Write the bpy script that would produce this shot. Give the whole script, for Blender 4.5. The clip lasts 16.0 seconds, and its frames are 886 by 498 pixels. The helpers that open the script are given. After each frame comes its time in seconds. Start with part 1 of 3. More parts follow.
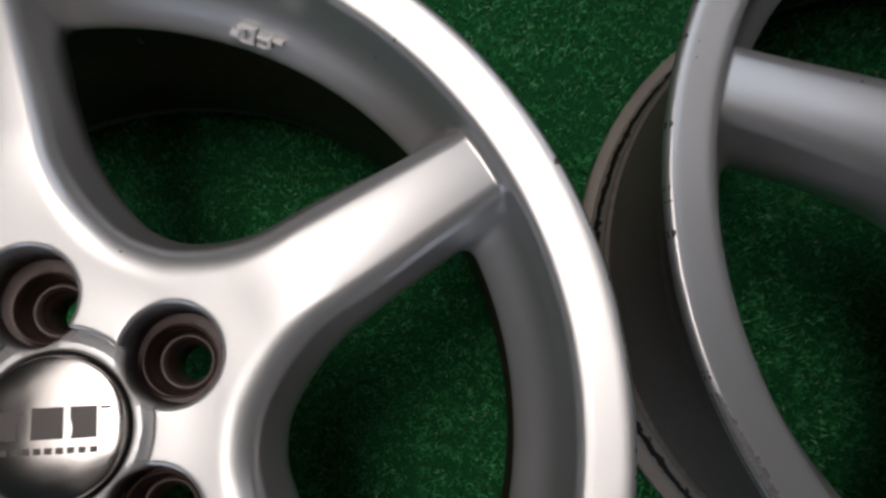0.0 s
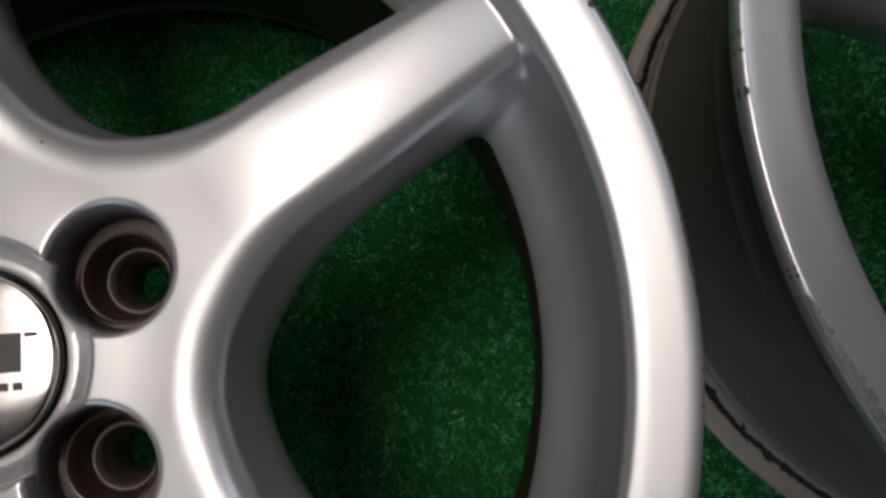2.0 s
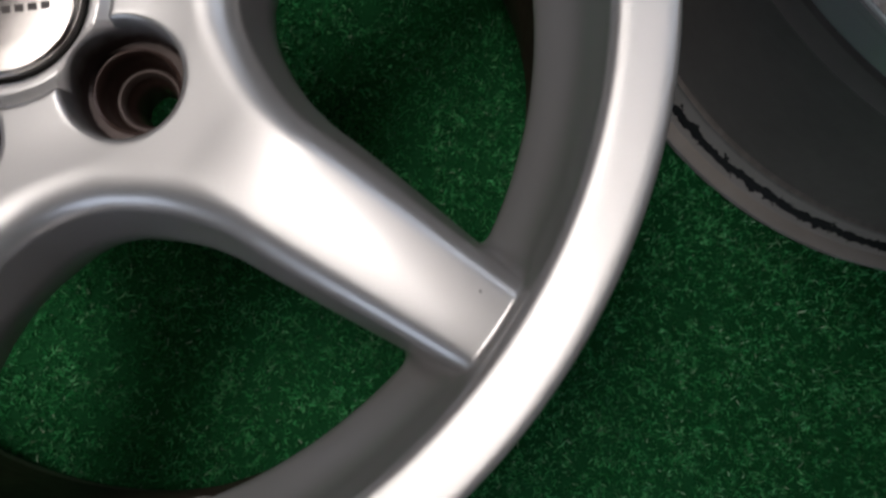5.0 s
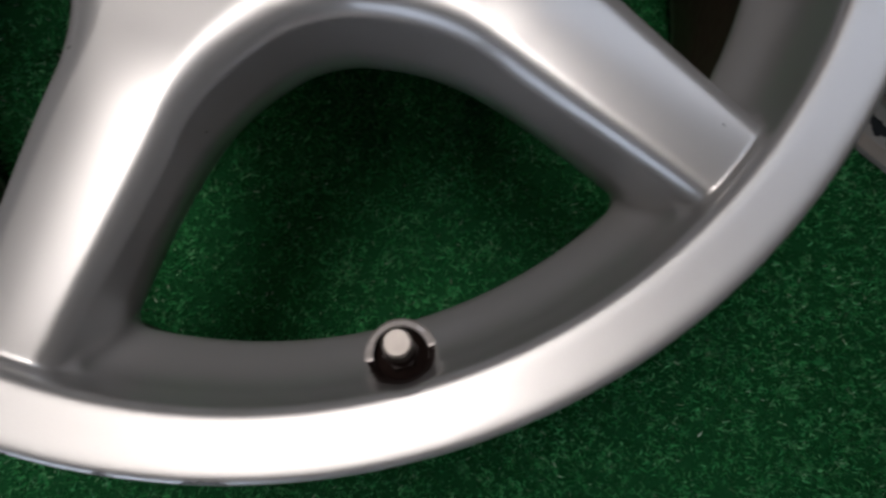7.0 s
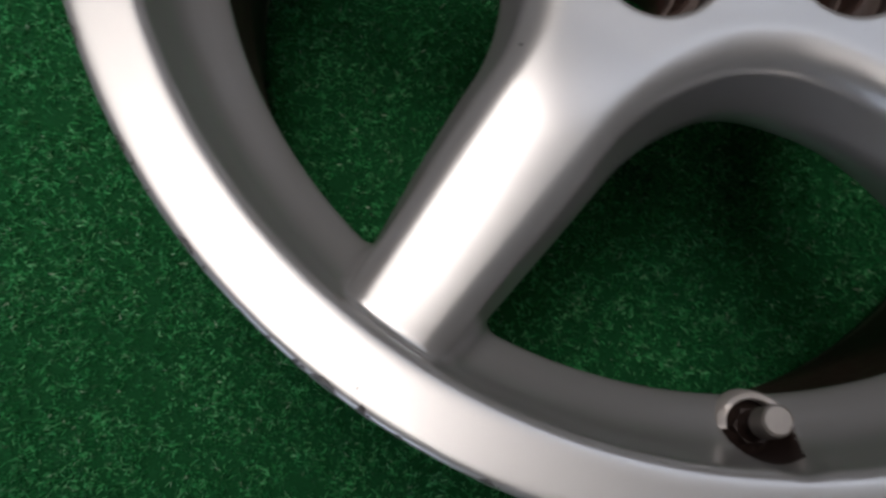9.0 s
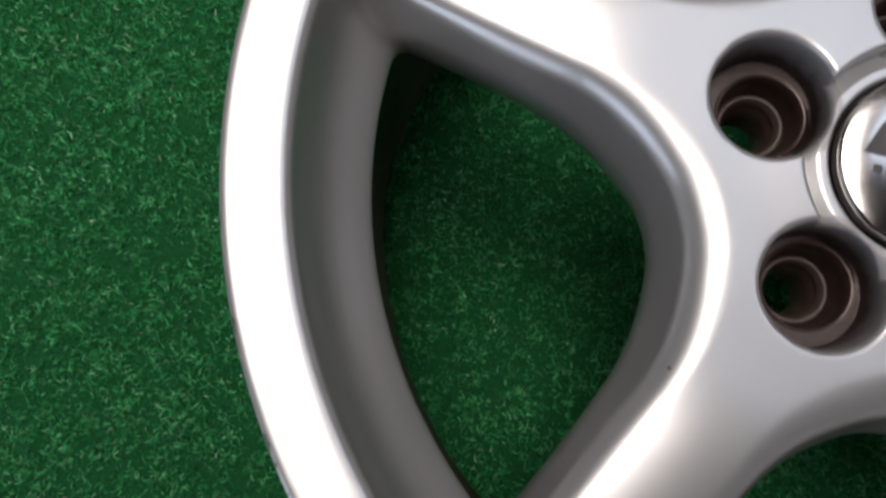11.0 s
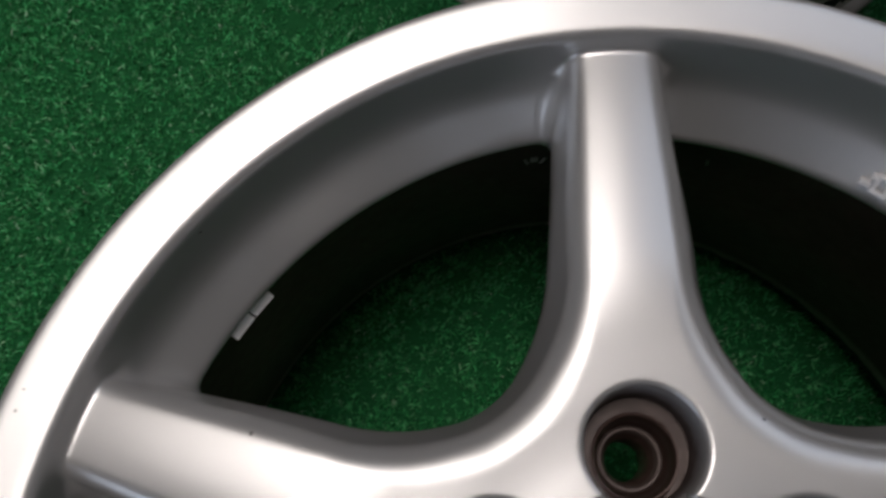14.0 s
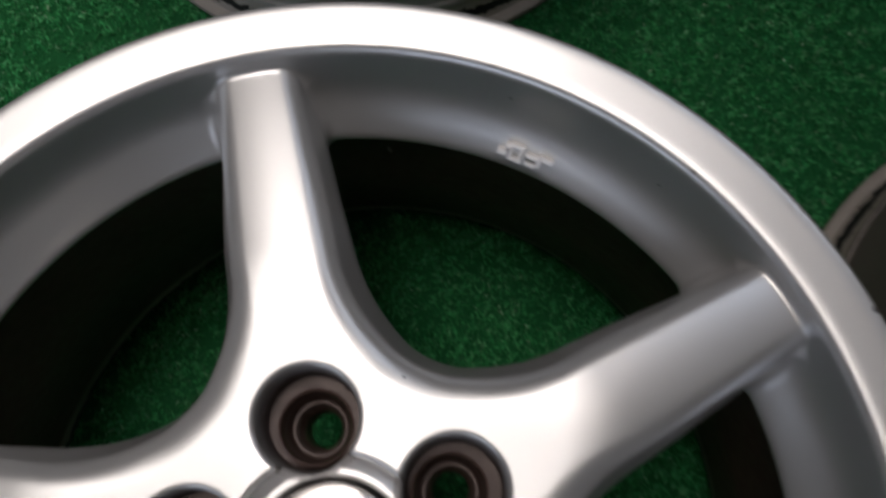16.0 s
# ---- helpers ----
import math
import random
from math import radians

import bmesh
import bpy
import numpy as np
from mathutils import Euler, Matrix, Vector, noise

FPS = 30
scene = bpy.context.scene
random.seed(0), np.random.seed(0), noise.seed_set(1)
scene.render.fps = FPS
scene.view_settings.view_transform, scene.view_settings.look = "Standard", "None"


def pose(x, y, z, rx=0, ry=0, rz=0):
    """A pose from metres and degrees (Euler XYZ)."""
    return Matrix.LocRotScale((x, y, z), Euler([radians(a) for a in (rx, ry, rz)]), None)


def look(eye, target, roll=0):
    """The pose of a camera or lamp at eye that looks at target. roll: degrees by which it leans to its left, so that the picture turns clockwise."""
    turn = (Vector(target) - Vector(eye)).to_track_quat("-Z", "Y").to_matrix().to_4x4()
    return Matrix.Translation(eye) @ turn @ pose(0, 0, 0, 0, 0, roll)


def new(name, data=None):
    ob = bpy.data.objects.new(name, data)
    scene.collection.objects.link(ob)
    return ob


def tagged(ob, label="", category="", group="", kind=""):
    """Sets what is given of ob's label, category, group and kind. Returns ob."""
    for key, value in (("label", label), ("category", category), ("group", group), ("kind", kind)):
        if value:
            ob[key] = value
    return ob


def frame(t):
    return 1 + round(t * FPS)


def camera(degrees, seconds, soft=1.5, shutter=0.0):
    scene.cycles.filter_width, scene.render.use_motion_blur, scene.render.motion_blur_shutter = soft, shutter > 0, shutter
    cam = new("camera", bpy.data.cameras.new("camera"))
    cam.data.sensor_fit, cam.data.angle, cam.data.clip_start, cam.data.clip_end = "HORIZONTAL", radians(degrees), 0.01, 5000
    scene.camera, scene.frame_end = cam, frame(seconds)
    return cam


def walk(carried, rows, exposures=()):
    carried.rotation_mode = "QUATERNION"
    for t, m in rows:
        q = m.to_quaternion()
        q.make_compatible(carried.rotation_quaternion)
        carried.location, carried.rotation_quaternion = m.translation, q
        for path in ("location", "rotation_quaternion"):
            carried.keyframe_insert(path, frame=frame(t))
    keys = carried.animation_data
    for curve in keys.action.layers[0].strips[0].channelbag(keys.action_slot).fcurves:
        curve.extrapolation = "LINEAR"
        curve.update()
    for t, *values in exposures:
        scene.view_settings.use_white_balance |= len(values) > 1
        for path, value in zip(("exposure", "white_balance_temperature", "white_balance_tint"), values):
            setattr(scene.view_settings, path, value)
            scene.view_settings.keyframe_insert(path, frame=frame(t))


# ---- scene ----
# ---------------------------------------------------------------- camera
cam = camera(58.7, 16.0, soft=2.6, shutter=0.5)
PATH = [
    (0, 0.14135, 0.00472, 0.52236, 10.778, -1.729, -2.831),
    (0.5, 0.14565, 0.00481, 0.47723, 10.475, -0.891, -1.848),
    (1, 0.14066, 0.01142, 0.46078, 9.902, -0.570, -2.485),
    (1.5, 0.14026, 0.00705, 0.45641, 8.800, -0.035, -2.976),
    (2, 0.14758, -0.00645, 0.45316, 7.317, 0.128, -4.235),
    (2.5, 0.15094, -0.02503, 0.45143, 6.255, -0.202, -6.103),
    (3, 0.15137, -0.04148, 0.45676, 5.879, 0.092, -6.984),
    (3.5, 0.14534, -0.06214, 0.45820, 5.050, -0.328, -7.747),
    (4, 0.14326, -0.08160, 0.46162, 4.535, 0.222, -8.369),
    (6.5, 0.07152, -0.17699, 0.45624, 6.399, -1.998, -4.942),
    (7, 0.04380, -0.17910, 0.45562, 5.720, -2.113, -2.496),
    (7.5, 0.01130, -0.17832, 0.45108, 5.373, -2.451, 0.720),
    (8, -0.01709, -0.17900, 0.44752, 5.431, -2.011, 3.506),
    (8.5, -0.04456, -0.17903, 0.44748, 6.035, -1.561, 7.374),
    (9, -0.06611, -0.18295, 0.44617, 7.011, -0.467, 11.939),
    (11.5, -0.12120, -0.07778, 0.45974, 8.619, 3.373, 18.838),
    (12, -0.12805, -0.05695, 0.46045, 10.282, 2.737, 17.556),
    (12.5, -0.11785, -0.03722, 0.46573, 12.811, 3.096, 16.105),
    (13, -0.10361, -0.01188, 0.47281, 14.921, 2.894, 14.896),
    (13.5, -0.08201, 0.00849, 0.47726, 16.701, 3.071, 12.788),
    (14, -0.06051, 0.02249, 0.47959, 18.067, 2.589, 11.638),
    (14.5, -0.04004, 0.03716, 0.48194, 18.393, 2.088, 10.011),
    (15, -0.01743, 0.04560, 0.48216, 18.199, 1.661, 7.510),
    (15.5, 0.01445, 0.04717, 0.48295, 17.699, 1.216, 4.294),
    (15.7, 0.02883, 0.04244, 0.48527, 18.054, 1.433, 2.575),
    (16, 0.04730, 0.03463, 0.51516, 15.529, 1.143, 0.969),
]
walk(cam, [(row[0], pose(*row[1:])) for row in PATH], exposures=[(0.0, 0.12), (4.0, 0.16), (6.5, 0.12), (9.0, 0.02), (11.5, 0.42), (12.5, 0.18), (13.5, -0.10), (14.2, -0.18), (15.2, -0.06), (16.0, -0.06)])

# ---------------------------------------------------------------- light
world = bpy.data.worlds.new("world")
scene.world = world
world.use_nodes = True
world.node_tree.nodes["Background"].inputs[0].default_value = (0.72, 0.81, 1.0, 1)
world.node_tree.nodes["Background"].inputs[1].default_value = 1.6
scene.view_settings.exposure = 0.0

PANEL_AT = (-0.48, 0.46, 2.18)
LAMP_AT = (-0.20, 0.36, 1.90)

panel = bpy.data.lights.new("ceiling_panel_light", "AREA")
panel.shape, panel.size, panel.size_y, panel.spread = "RECTANGLE", 1.45, 1.15, radians(84)
panel.energy, panel.color = 7.9, (1.0, 0.92, 0.88)
new("ceiling_panel_light", panel).matrix_world = look(PANEL_AT, (PANEL_AT[0] - 0.45, PANEL_AT[1] + 0.02, 0), 0)

lamp = bpy.data.lights.new("tube_lamp_light", "AREA")
lamp.shape, lamp.size, lamp.size_y, lamp.spread = "RECTANGLE", 0.60, 0.40, radians(92)
lamp.energy, lamp.color = 1.7, (1.0, 0.90, 0.86)
new("tube_lamp_light", lamp).matrix_world = look(LAMP_AT, (LAMP_AT[0] - 0.30, LAMP_AT[1] - 0.05, 0), 0)

# unseen lamp, added to brighten the east wheel's spoke
fill_lamp = bpy.data.lights.new("added_fill_light", "AREA")
fill_lamp.shape, fill_lamp.size, fill_lamp.size_y = "RECTANGLE", 1.20, 0.60
fill_lamp.energy, fill_lamp.color = 1.8, (1.0, 0.93, 0.89)
new("added_fill_light", fill_lamp).matrix_world = look((1.60, 0.90, 2.10), (1.60, 0.92, 0), 0)


# ---------------------------------------------------------------- materials
class Nodes:
    """A material and short calls to add nodes to it."""

    def __init__(self, name):
        self.mat = bpy.data.materials.new(name)
        self.mat.use_nodes = True
        self.tree = self.mat.node_tree
        self.bsdf = self.tree.nodes["Principled BSDF"]

    def add(self, kind, **values):
        n = self.tree.nodes.new(kind)
        for key, v in values.items():
            n.inputs[key.replace("_", " ")].default_value = v
        return n

    def link(self, a, b):
        self.tree.links.new(a, b)

    def put(self, key, v):
        if isinstance(v, bpy.types.NodeSocket):
            self.link(v, self.bsdf.inputs[key])
        else:
            self.bsdf.inputs[key].default_value = v

    def coords(self, what="Object"):
        return self.add("ShaderNodeTexCoord").outputs[what]

    def noise(self, vec, scale, detail=4.0, rough=0.55):
        n = self.add("ShaderNodeTexNoise", Scale=scale, Detail=detail, Roughness=rough)
        self.link(vec, n.inputs["Vector"])
        return n.outputs["Fac"]

    def ramp(self, fac, stops):
        n = self.add("ShaderNodeValToRGB")
        els = n.color_ramp.elements
        while len(els) < len(stops):
            els.new(0.5)
        for e, (p, c) in zip(els, stops):
            e.position, e.color = p, (*c, 1) if len(c) == 3 else c
        self.link(fac, n.inputs["Fac"])
        return n.outputs["Color"]

    def maths(self, op, a, b=None, c=None):
        n = self.add("ShaderNodeMath")
        n.operation = op
        for i, v in enumerate((a, b, c)):
            if v is None:
                continue
            if isinstance(v, bpy.types.NodeSocket):
                self.link(v, n.inputs[i])
            else:
                n.inputs[i].default_value = v
        return n.outputs[0]

    def mix(self, fac, a, b):
        n = self.tree.nodes.new("ShaderNodeMix")
        n.data_type = "RGBA"
        for sock, v in ((n.inputs[0], fac), (n.inputs[6], a), (n.inputs[7], b)):
            if isinstance(v, bpy.types.NodeSocket):
                self.link(v, sock)
            else:
                sock.default_value = (*v, 1) if isinstance(v, tuple) else v
        return n.outputs[2]

    def bump(self, height, strength, distance):
        n = self.add("ShaderNodeBump", Strength=strength, Distance=distance)
        self.link(height, n.inputs["Height"])
        self.link(n.outputs["Normal"], self.bsdf.inputs["Normal"])


def grey(v):
    return (v, v, v)


def silver_paint():
    m = Nodes("silver_wheel_paint")
    co = m.coords()
    fine, cloud = m.noise(co, 900, 2), m.noise(co, 14, 5)
    specks = m.noise(co, 420, 3, 0.6)
    base = m.mix(m.maths("MULTIPLY", cloud, 0.5), (0.565, 0.563, 0.560), (0.505, 0.503, 0.500))
    dirt = m.ramp(specks, [(0.70, grey(0)), (0.80, grey(1))])
    base = m.mix(m.maths("MULTIPLY", dirt, 0.25), base, (0.30, 0.28, 0.26))
    cells = m.add("ShaderNodeTexVoronoi", Scale=38.0)
    m.link(co, cells.inputs["Vector"])
    dot = m.maths("LESS_THAN", m.maths("ADD", cells.outputs["Distance"], m.maths("MULTIPLY", specks, 0.05)), 0.055)
    base = m.mix(m.maths("MULTIPLY", dot, 0.7), base, (0.10, 0.095, 0.09))
    m.put("Base Color", base)
    m.put("Metallic", 0.63)
    m.put("Roughness", m.maths("MULTIPLY_ADD", cloud, 0.08, 0.300))
    m.put("Coat Weight", 0.55)
    m.put("Coat Roughness", 0.11)
    m.bump(fine, 0.06, 0.0004)
    return m.mat


def barrel_metal(name, pale, dark):
    m = Nodes(name)
    co = m.coords()
    sep = m.add("ShaderNodeSeparateXYZ")
    m.link(co, sep.inputs[0])
    x, y, z = sep.outputs
    radius = m.maths("SQRT", m.maths("ADD", m.maths("MULTIPLY", x, x), m.maths("MULTIPLY", y, y)))
    cloud, grain = m.noise(co, 11, 6, 0.65), m.noise(co, 160, 5, 0.6)
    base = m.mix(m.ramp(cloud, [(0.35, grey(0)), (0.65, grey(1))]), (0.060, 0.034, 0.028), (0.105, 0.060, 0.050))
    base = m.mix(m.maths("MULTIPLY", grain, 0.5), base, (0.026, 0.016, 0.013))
    # outside weathered and paled for the light it gets, darker brake dust inside
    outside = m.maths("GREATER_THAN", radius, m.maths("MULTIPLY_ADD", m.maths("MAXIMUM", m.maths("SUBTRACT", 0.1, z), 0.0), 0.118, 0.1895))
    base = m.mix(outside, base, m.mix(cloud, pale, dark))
    # pale bead seat and rear flange, lifted further in place of light, with a broken black band of tyre residue
    foot = m.ramp(m.maths("ADD", m.maths("MULTIPLY", z, 22.0), m.maths("MULTIPLY", grain, 0.12)), [(0.72, grey(1)), (0.86, grey(0))])
    base = m.mix(m.maths("MULTIPLY", foot, 0.75), base, m.mix(cloud, (0.46, 0.41, 0.36), (0.24, 0.21, 0.185)))
    band = m.maths("SUBTRACT", 1.0, m.maths("MULTIPLY", m.maths("ABSOLUTE", m.maths("SUBTRACT", z, 0.0180)), 190.0))
    ragged = m.maths("ADD", band, m.maths("MULTIPLY_ADD", grain, 3.0, -1.30))
    mask = m.ramp(ragged, [(0.42, grey(0)), (0.55, grey(1))])
    base = m.mix(mask, base, (0.008, 0.008, 0.008))
    m.put("Base Color", base)
    m.put("Metallic", 0.12)
    m.put("Specular IOR Level", 0.3)
    m.put("Roughness", m.maths("MULTIPLY_ADD", grain, 0.25, 0.42))
    m.bump(grain, 0.25, 0.001)
    return m.mat


def plain(name, colour, rough, metal=0.0, scale=60, vary=0.25):
    m = Nodes(name)
    n = m.noise(m.coords(), scale, 5)
    dark = tuple(c * (1 - vary) for c in colour)
    m.put("Base Color", m.mix(n, colour, dark))
    m.put("Roughness", m.maths("MULTIPLY_ADD", n, 0.12, rough - 0.06))
    m.put("Metallic", metal)
    m.bump(n, 0.08, 0.0005)
    return m.mat


def turf_backing():
    m = Nodes("turf_backing")
    co = m.coords()
    fine, mid, broad = m.noise(co, 520, 5, 0.7), m.noise(co, 120, 4), m.noise(co, 5, 3)
    c = m.mix(m.ramp(fine, [(0.35, grey(0)), (0.7, grey(1))]), (0.006, 0.068, 0.019), (0.012, 0.110, 0.032))
    c = m.mix(m.maths("MULTIPLY", broad, 0.35), c, (0.009, 0.100, 0.030))
    m.put("Specular IOR Level", 0.12)
    m.put("Base Color", c)
    m.put("Roughness", 0.75)
    m.bump(m.maths("ADD", fine, mid), 0.5, 0.003)
    return m.mat


def turf_fibre():
    m = Nodes("turf_fibre")
    g = m.add("ShaderNodeNewGeometry")
    pick = g.outputs["Random Per Island"]
    c = m.ramp(pick, [(0.0, (0.012, 0.140, 0.040)), (0.45, (0.034, 0.320, 0.094)), (0.84, (0.100, 0.560, 0.190)), (0.97, (0.24, 0.68, 0.31)), (1.0, (0.60, 0.75, 0.58))])
    co = m.coords()
    broad, clump = m.noise(co, 9, 4), m.noise(co, 120, 3)
    c = m.mix(m.ramp(clump, [(0.36, grey(0.5)), (0.55, grey(0))]), c, (0.006, 0.070, 0.020))
    c = m.mix(m.maths("MULTIPLY", broad, 0.4), c, (0.014, 0.150, 0.042))
    m.put("Base Color", c)
    m.put("Roughness", 0.42)
    m.put("Specular IOR Level", 0.35)
    return m.mat


def chrome():
    m = Nodes("chrome_cap")
    co = m.coords()
    n, smudge = m.noise(co, 260, 4), m.noise(co, 55, 5, 0.6)
    m.put("Base Color", m.mix(smudge, (0.72, 0.69, 0.67), (0.56, 0.53, 0.51)))
    m.put("Metallic", 1.0)
    m.put("Roughness", m.ramp(smudge, [(0.35, grey(0.10)), (0.7, grey(0.20))]))
    m.bump(n, 0.03, 0.0003)
    return m.mat


def grimy_alloy():
    """Silver paint at the mouth of a pocket that turns into brown grime and painted shade further down."""
    m = Nodes("brown_grimy_shaded_alloy")
    co = m.coords()
    sep = m.add("ShaderNodeSeparateXYZ")
    m.link(co, sep.inputs[0])
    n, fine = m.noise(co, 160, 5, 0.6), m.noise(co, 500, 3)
    # darkens with depth: brown grime, and the pocket's shade put into the colour
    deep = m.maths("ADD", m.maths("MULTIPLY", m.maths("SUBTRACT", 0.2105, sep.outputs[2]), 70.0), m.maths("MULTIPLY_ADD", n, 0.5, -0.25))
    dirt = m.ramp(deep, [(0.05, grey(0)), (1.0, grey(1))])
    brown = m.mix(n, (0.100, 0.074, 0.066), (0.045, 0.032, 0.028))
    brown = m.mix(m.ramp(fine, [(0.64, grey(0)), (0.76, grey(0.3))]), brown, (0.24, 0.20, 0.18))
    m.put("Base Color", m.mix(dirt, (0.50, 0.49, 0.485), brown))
    m.put("Metallic", 0.35)
    m.put("Roughness", m.maths("MULTIPLY_ADD", n, 0.2, 0.40))
    m.bump(fine, 0.2, 0.0006)
    return m.mat


SILVER = silver_paint()
BARREL = barrel_metal("dirty_barrel_metal", (0.185, 0.162, 0.140), (0.085, 0.076, 0.068))
# the barrel colours again, paled as if lit from the south
LIT_BARREL = barrel_metal("lit_grey_barrel_metal", (0.46, 0.46, 0.45), (0.30, 0.30, 0.295))
CHROME = chrome()
GRIME_SHADE = grimy_alloy()
STROKE = plain("pale_cast_metal", (0.42, 0.40, 0.38), 0.45, 0.3, 300)
BLACK = plain("black_gap", (0.012, 0.011, 0.011), 0.6)
EMBLEM = plain("dark_grey_print", (0.085, 0.075, 0.072), 0.35, 0.3)
VALVE_DARK = plain("brown_black_valve_rubber_and_shade", (0.040, 0.024, 0.020), 0.55)
VALVE_CAP = plain("pale_metal_valve_cap", (0.40, 0.37, 0.345), 0.42, 0.6, 300)
WEIGHT = plain("bright_weight_foil", (0.97, 0.96, 0.94), 0.22, 0.0, 200, 0.03)
SCRAPED = plain("scraped_bare_alloy", (0.34, 0.33, 0.325), 0.6, 0.5, 900, 0.85)
SEAT = plain("worn_brownish_seat", (0.115, 0.072, 0.060), 0.30, 0.30, 300, 0.55)
RING = plain("worn_seat_bevel", (0.135, 0.100, 0.088), 0.55, 0.15, 400, 0.4)
COLLAR = plain("worn_collar_metal", (0.78, 0.73, 0.70), 0.40, 0.35, 300)
BADGE = plain("worn_bright_silver", (0.92, 0.91, 0.90), 0.30, 0.25, 400)
CHIP = plain("dark_chip", (0.13, 0.125, 0.12), 0.65, 0.2, 500, 0.6)
WALL = plain("matt_wall_paint", (0.38, 0.38, 0.385), 0.85, 0, 3, 0.1)
# unseen ceiling, kept dark so that the wheel tops reflect less
CEILING = plain("dark_ceiling_paint", (0.09, 0.09, 0.092), 0.9, 0, 3, 0.1)
TURF, FIBRE = turf_backing(), turf_fibre()


# ---------------------------------------------------------------- mesh helpers
def part(name, bm, material, parent=None, label="", smooth=True):
    """Link a bmesh, or a ready mesh, as one object under parent."""
    if isinstance(bm, bmesh.types.BMesh):
        bmesh.ops.recalc_face_normals(bm, faces=bm.faces)
        me = bpy.data.meshes.new(name)
        bm.to_mesh(me)
        bm.free()
        if smooth:
            me.polygons.foreach_set("use_smooth", [True] * len(me.polygons))
            me.set_sharp_from_angle(angle=radians(35))
    else:
        me = bm
    me.materials.clear()
    me.materials.append(material)
    ob = new(name, me)
    if parent:
        ob.parent = parent
    if label:
        tagged(ob, label)
    return ob


def lathe(profile, n=192, closed=True):
    """A ring turned from (radius, z) corners."""
    bm = bmesh.new()
    rings = []
    for i in range(n):
        a = 2 * math.pi * i / n
        rings.append([bm.verts.new((r * math.cos(a), r * math.sin(a), z)) for r, z in profile])
    m = len(profile)
    for i in range(n):
        p, q = rings[i], rings[(i + 1) % n]
        for j in range(m if closed else m - 1):
            k = (j + 1) % m
            bm.faces.new((p[j], q[j], q[k], p[k]))
    return bm


def turned(profile, n=48):
    """A solid of revolution whose profile begins and ends on the axis."""
    bm = bmesh.new()
    tip, foot = bm.verts.new((0, 0, profile[0][1])), bm.verts.new((0, 0, profile[-1][1]))
    body = profile[1:-1]
    rings = []
    for i in range(n):
        a = 2 * math.pi * i / n
        rings.append([bm.verts.new((r * math.cos(a), r * math.sin(a), z)) for r, z in body])
    for i in range(n):
        p, q = rings[i], rings[(i + 1) % n]
        bm.faces.new((tip, q[0], p[0]))
        bm.faces.new((foot, p[-1], q[-1]))
        for j in range(len(body) - 1):
            bm.faces.new((p[j], q[j], q[j + 1], p[j + 1]))
    return bm


def slab(corners, z0, z1, bevel=0.0):
    """A flat plate from a polygon of (x, y) corners."""
    bm = bmesh.new()
    low = [bm.verts.new((x, y, z0)) for x, y in corners]
    top = [bm.verts.new((x, y, z1)) for x, y in corners]
    n = len(corners)
    bm.faces.new(low[::-1])
    face = bm.faces.new(top)
    for i in range(n):
        bm.faces.new((low[i], low[(i + 1) % n], top[(i + 1) % n], top[i]))
    if bevel:
        bmesh.ops.bevel(bm, geom=list(face.edges), offset=bevel, segments=2, affect="EDGES")
    return bm


def box(x0, y0, z0, x1, y1, z1):
    return slab([(x0, y0), (x1, y0), (x1, y1), (x0, y1)], z0, z1)


# ---------------------------------------------------------------- the wheel's cast face, as one implicit solid
LIP_R = 0.2212
SPOKE0 = radians(30)
FIFTH = radians(72)
VALVE_A = radians(-78.2)
# section of the rim: window edge, sloping shelf, steep wall, lip, flange, bead seat
RIM = [(0.1810, 0.1775), (0.1862, 0.1846), (0.1906, 0.1899), (0.1942, 0.1952), (0.1966, 0.2010), (0.1980, 0.2075), (0.1988, 0.2150), (0.1995, 0.2225),
       (0.2005, 0.2244), (0.2025, 0.2258), (0.2110, 0.2272), (0.2192, 0.2286), (0.2213, 0.2278), (0.2216, 0.2240), (0.2210, 0.2190), (0.2165, 0.2150),
       (0.2080, 0.2130), (0.2050, 0.2090), (0.2040, 0.1715), (0.1856, 0.1715), (0.1825, 0.1737)]
Z_LOW, Z_HIGH, STEP = 0.150, 0.2335, 0.00108


def chaikin(points):
    """A closed outline with its corners cut once."""
    out = []
    for (ax, az), (bx, bz) in zip(points, points[1:] + points[:1]):
        out += [(0.75 * ax + 0.25 * bx, 0.75 * az + 0.25 * bz), (0.25 * ax + 0.75 * bx, 0.25 * az + 0.75 * bz)]
    return out


RIM = chaikin(chaikin(RIM))


def rim_table():
    """Signed distance to the rim's section on a fine grid of radius and height."""
    rs = np.arange(0.0, 0.240, 0.0005)
    zs = np.arange(Z_LOW - 0.01, Z_HIGH + 0.01, 0.0005)
    R, Z = np.meshgrid(rs, zs, indexing="ij")
    d = np.full(R.shape, 1e9)
    inside = np.zeros(R.shape, bool)
    for (ax, az), (bx, bz) in zip(RIM, RIM[1:] + RIM[:1]):
        ex, ez = bx - ax, bz - az
        t = np.clip(((R - ax) * ex + (Z - az) * ez) / (ex * ex + ez * ez), 0, 1)
        d = np.minimum(d, np.hypot(R - ax - t * ex, Z - az - t * ez))
        cross = ((az > Z) != (bz > Z)) & (R < (bx - ax) * (Z - az) / (bz - az + 1e-12) + ax)
        inside ^= cross
    d = np.where(inside, -d, d)
    for _ in range(5):  # round the corners a little
        d[1:-1, 1:-1] = (d[1:-1, 1:-1] * 4 + d[:-2, 1:-1] + d[2:, 1:-1] + d[1:-1, :-2] + d[1:-1, 2:]) / 8
    return rs, zs, d


RIM_RS, RIM_ZS, RIM_D = rim_table()


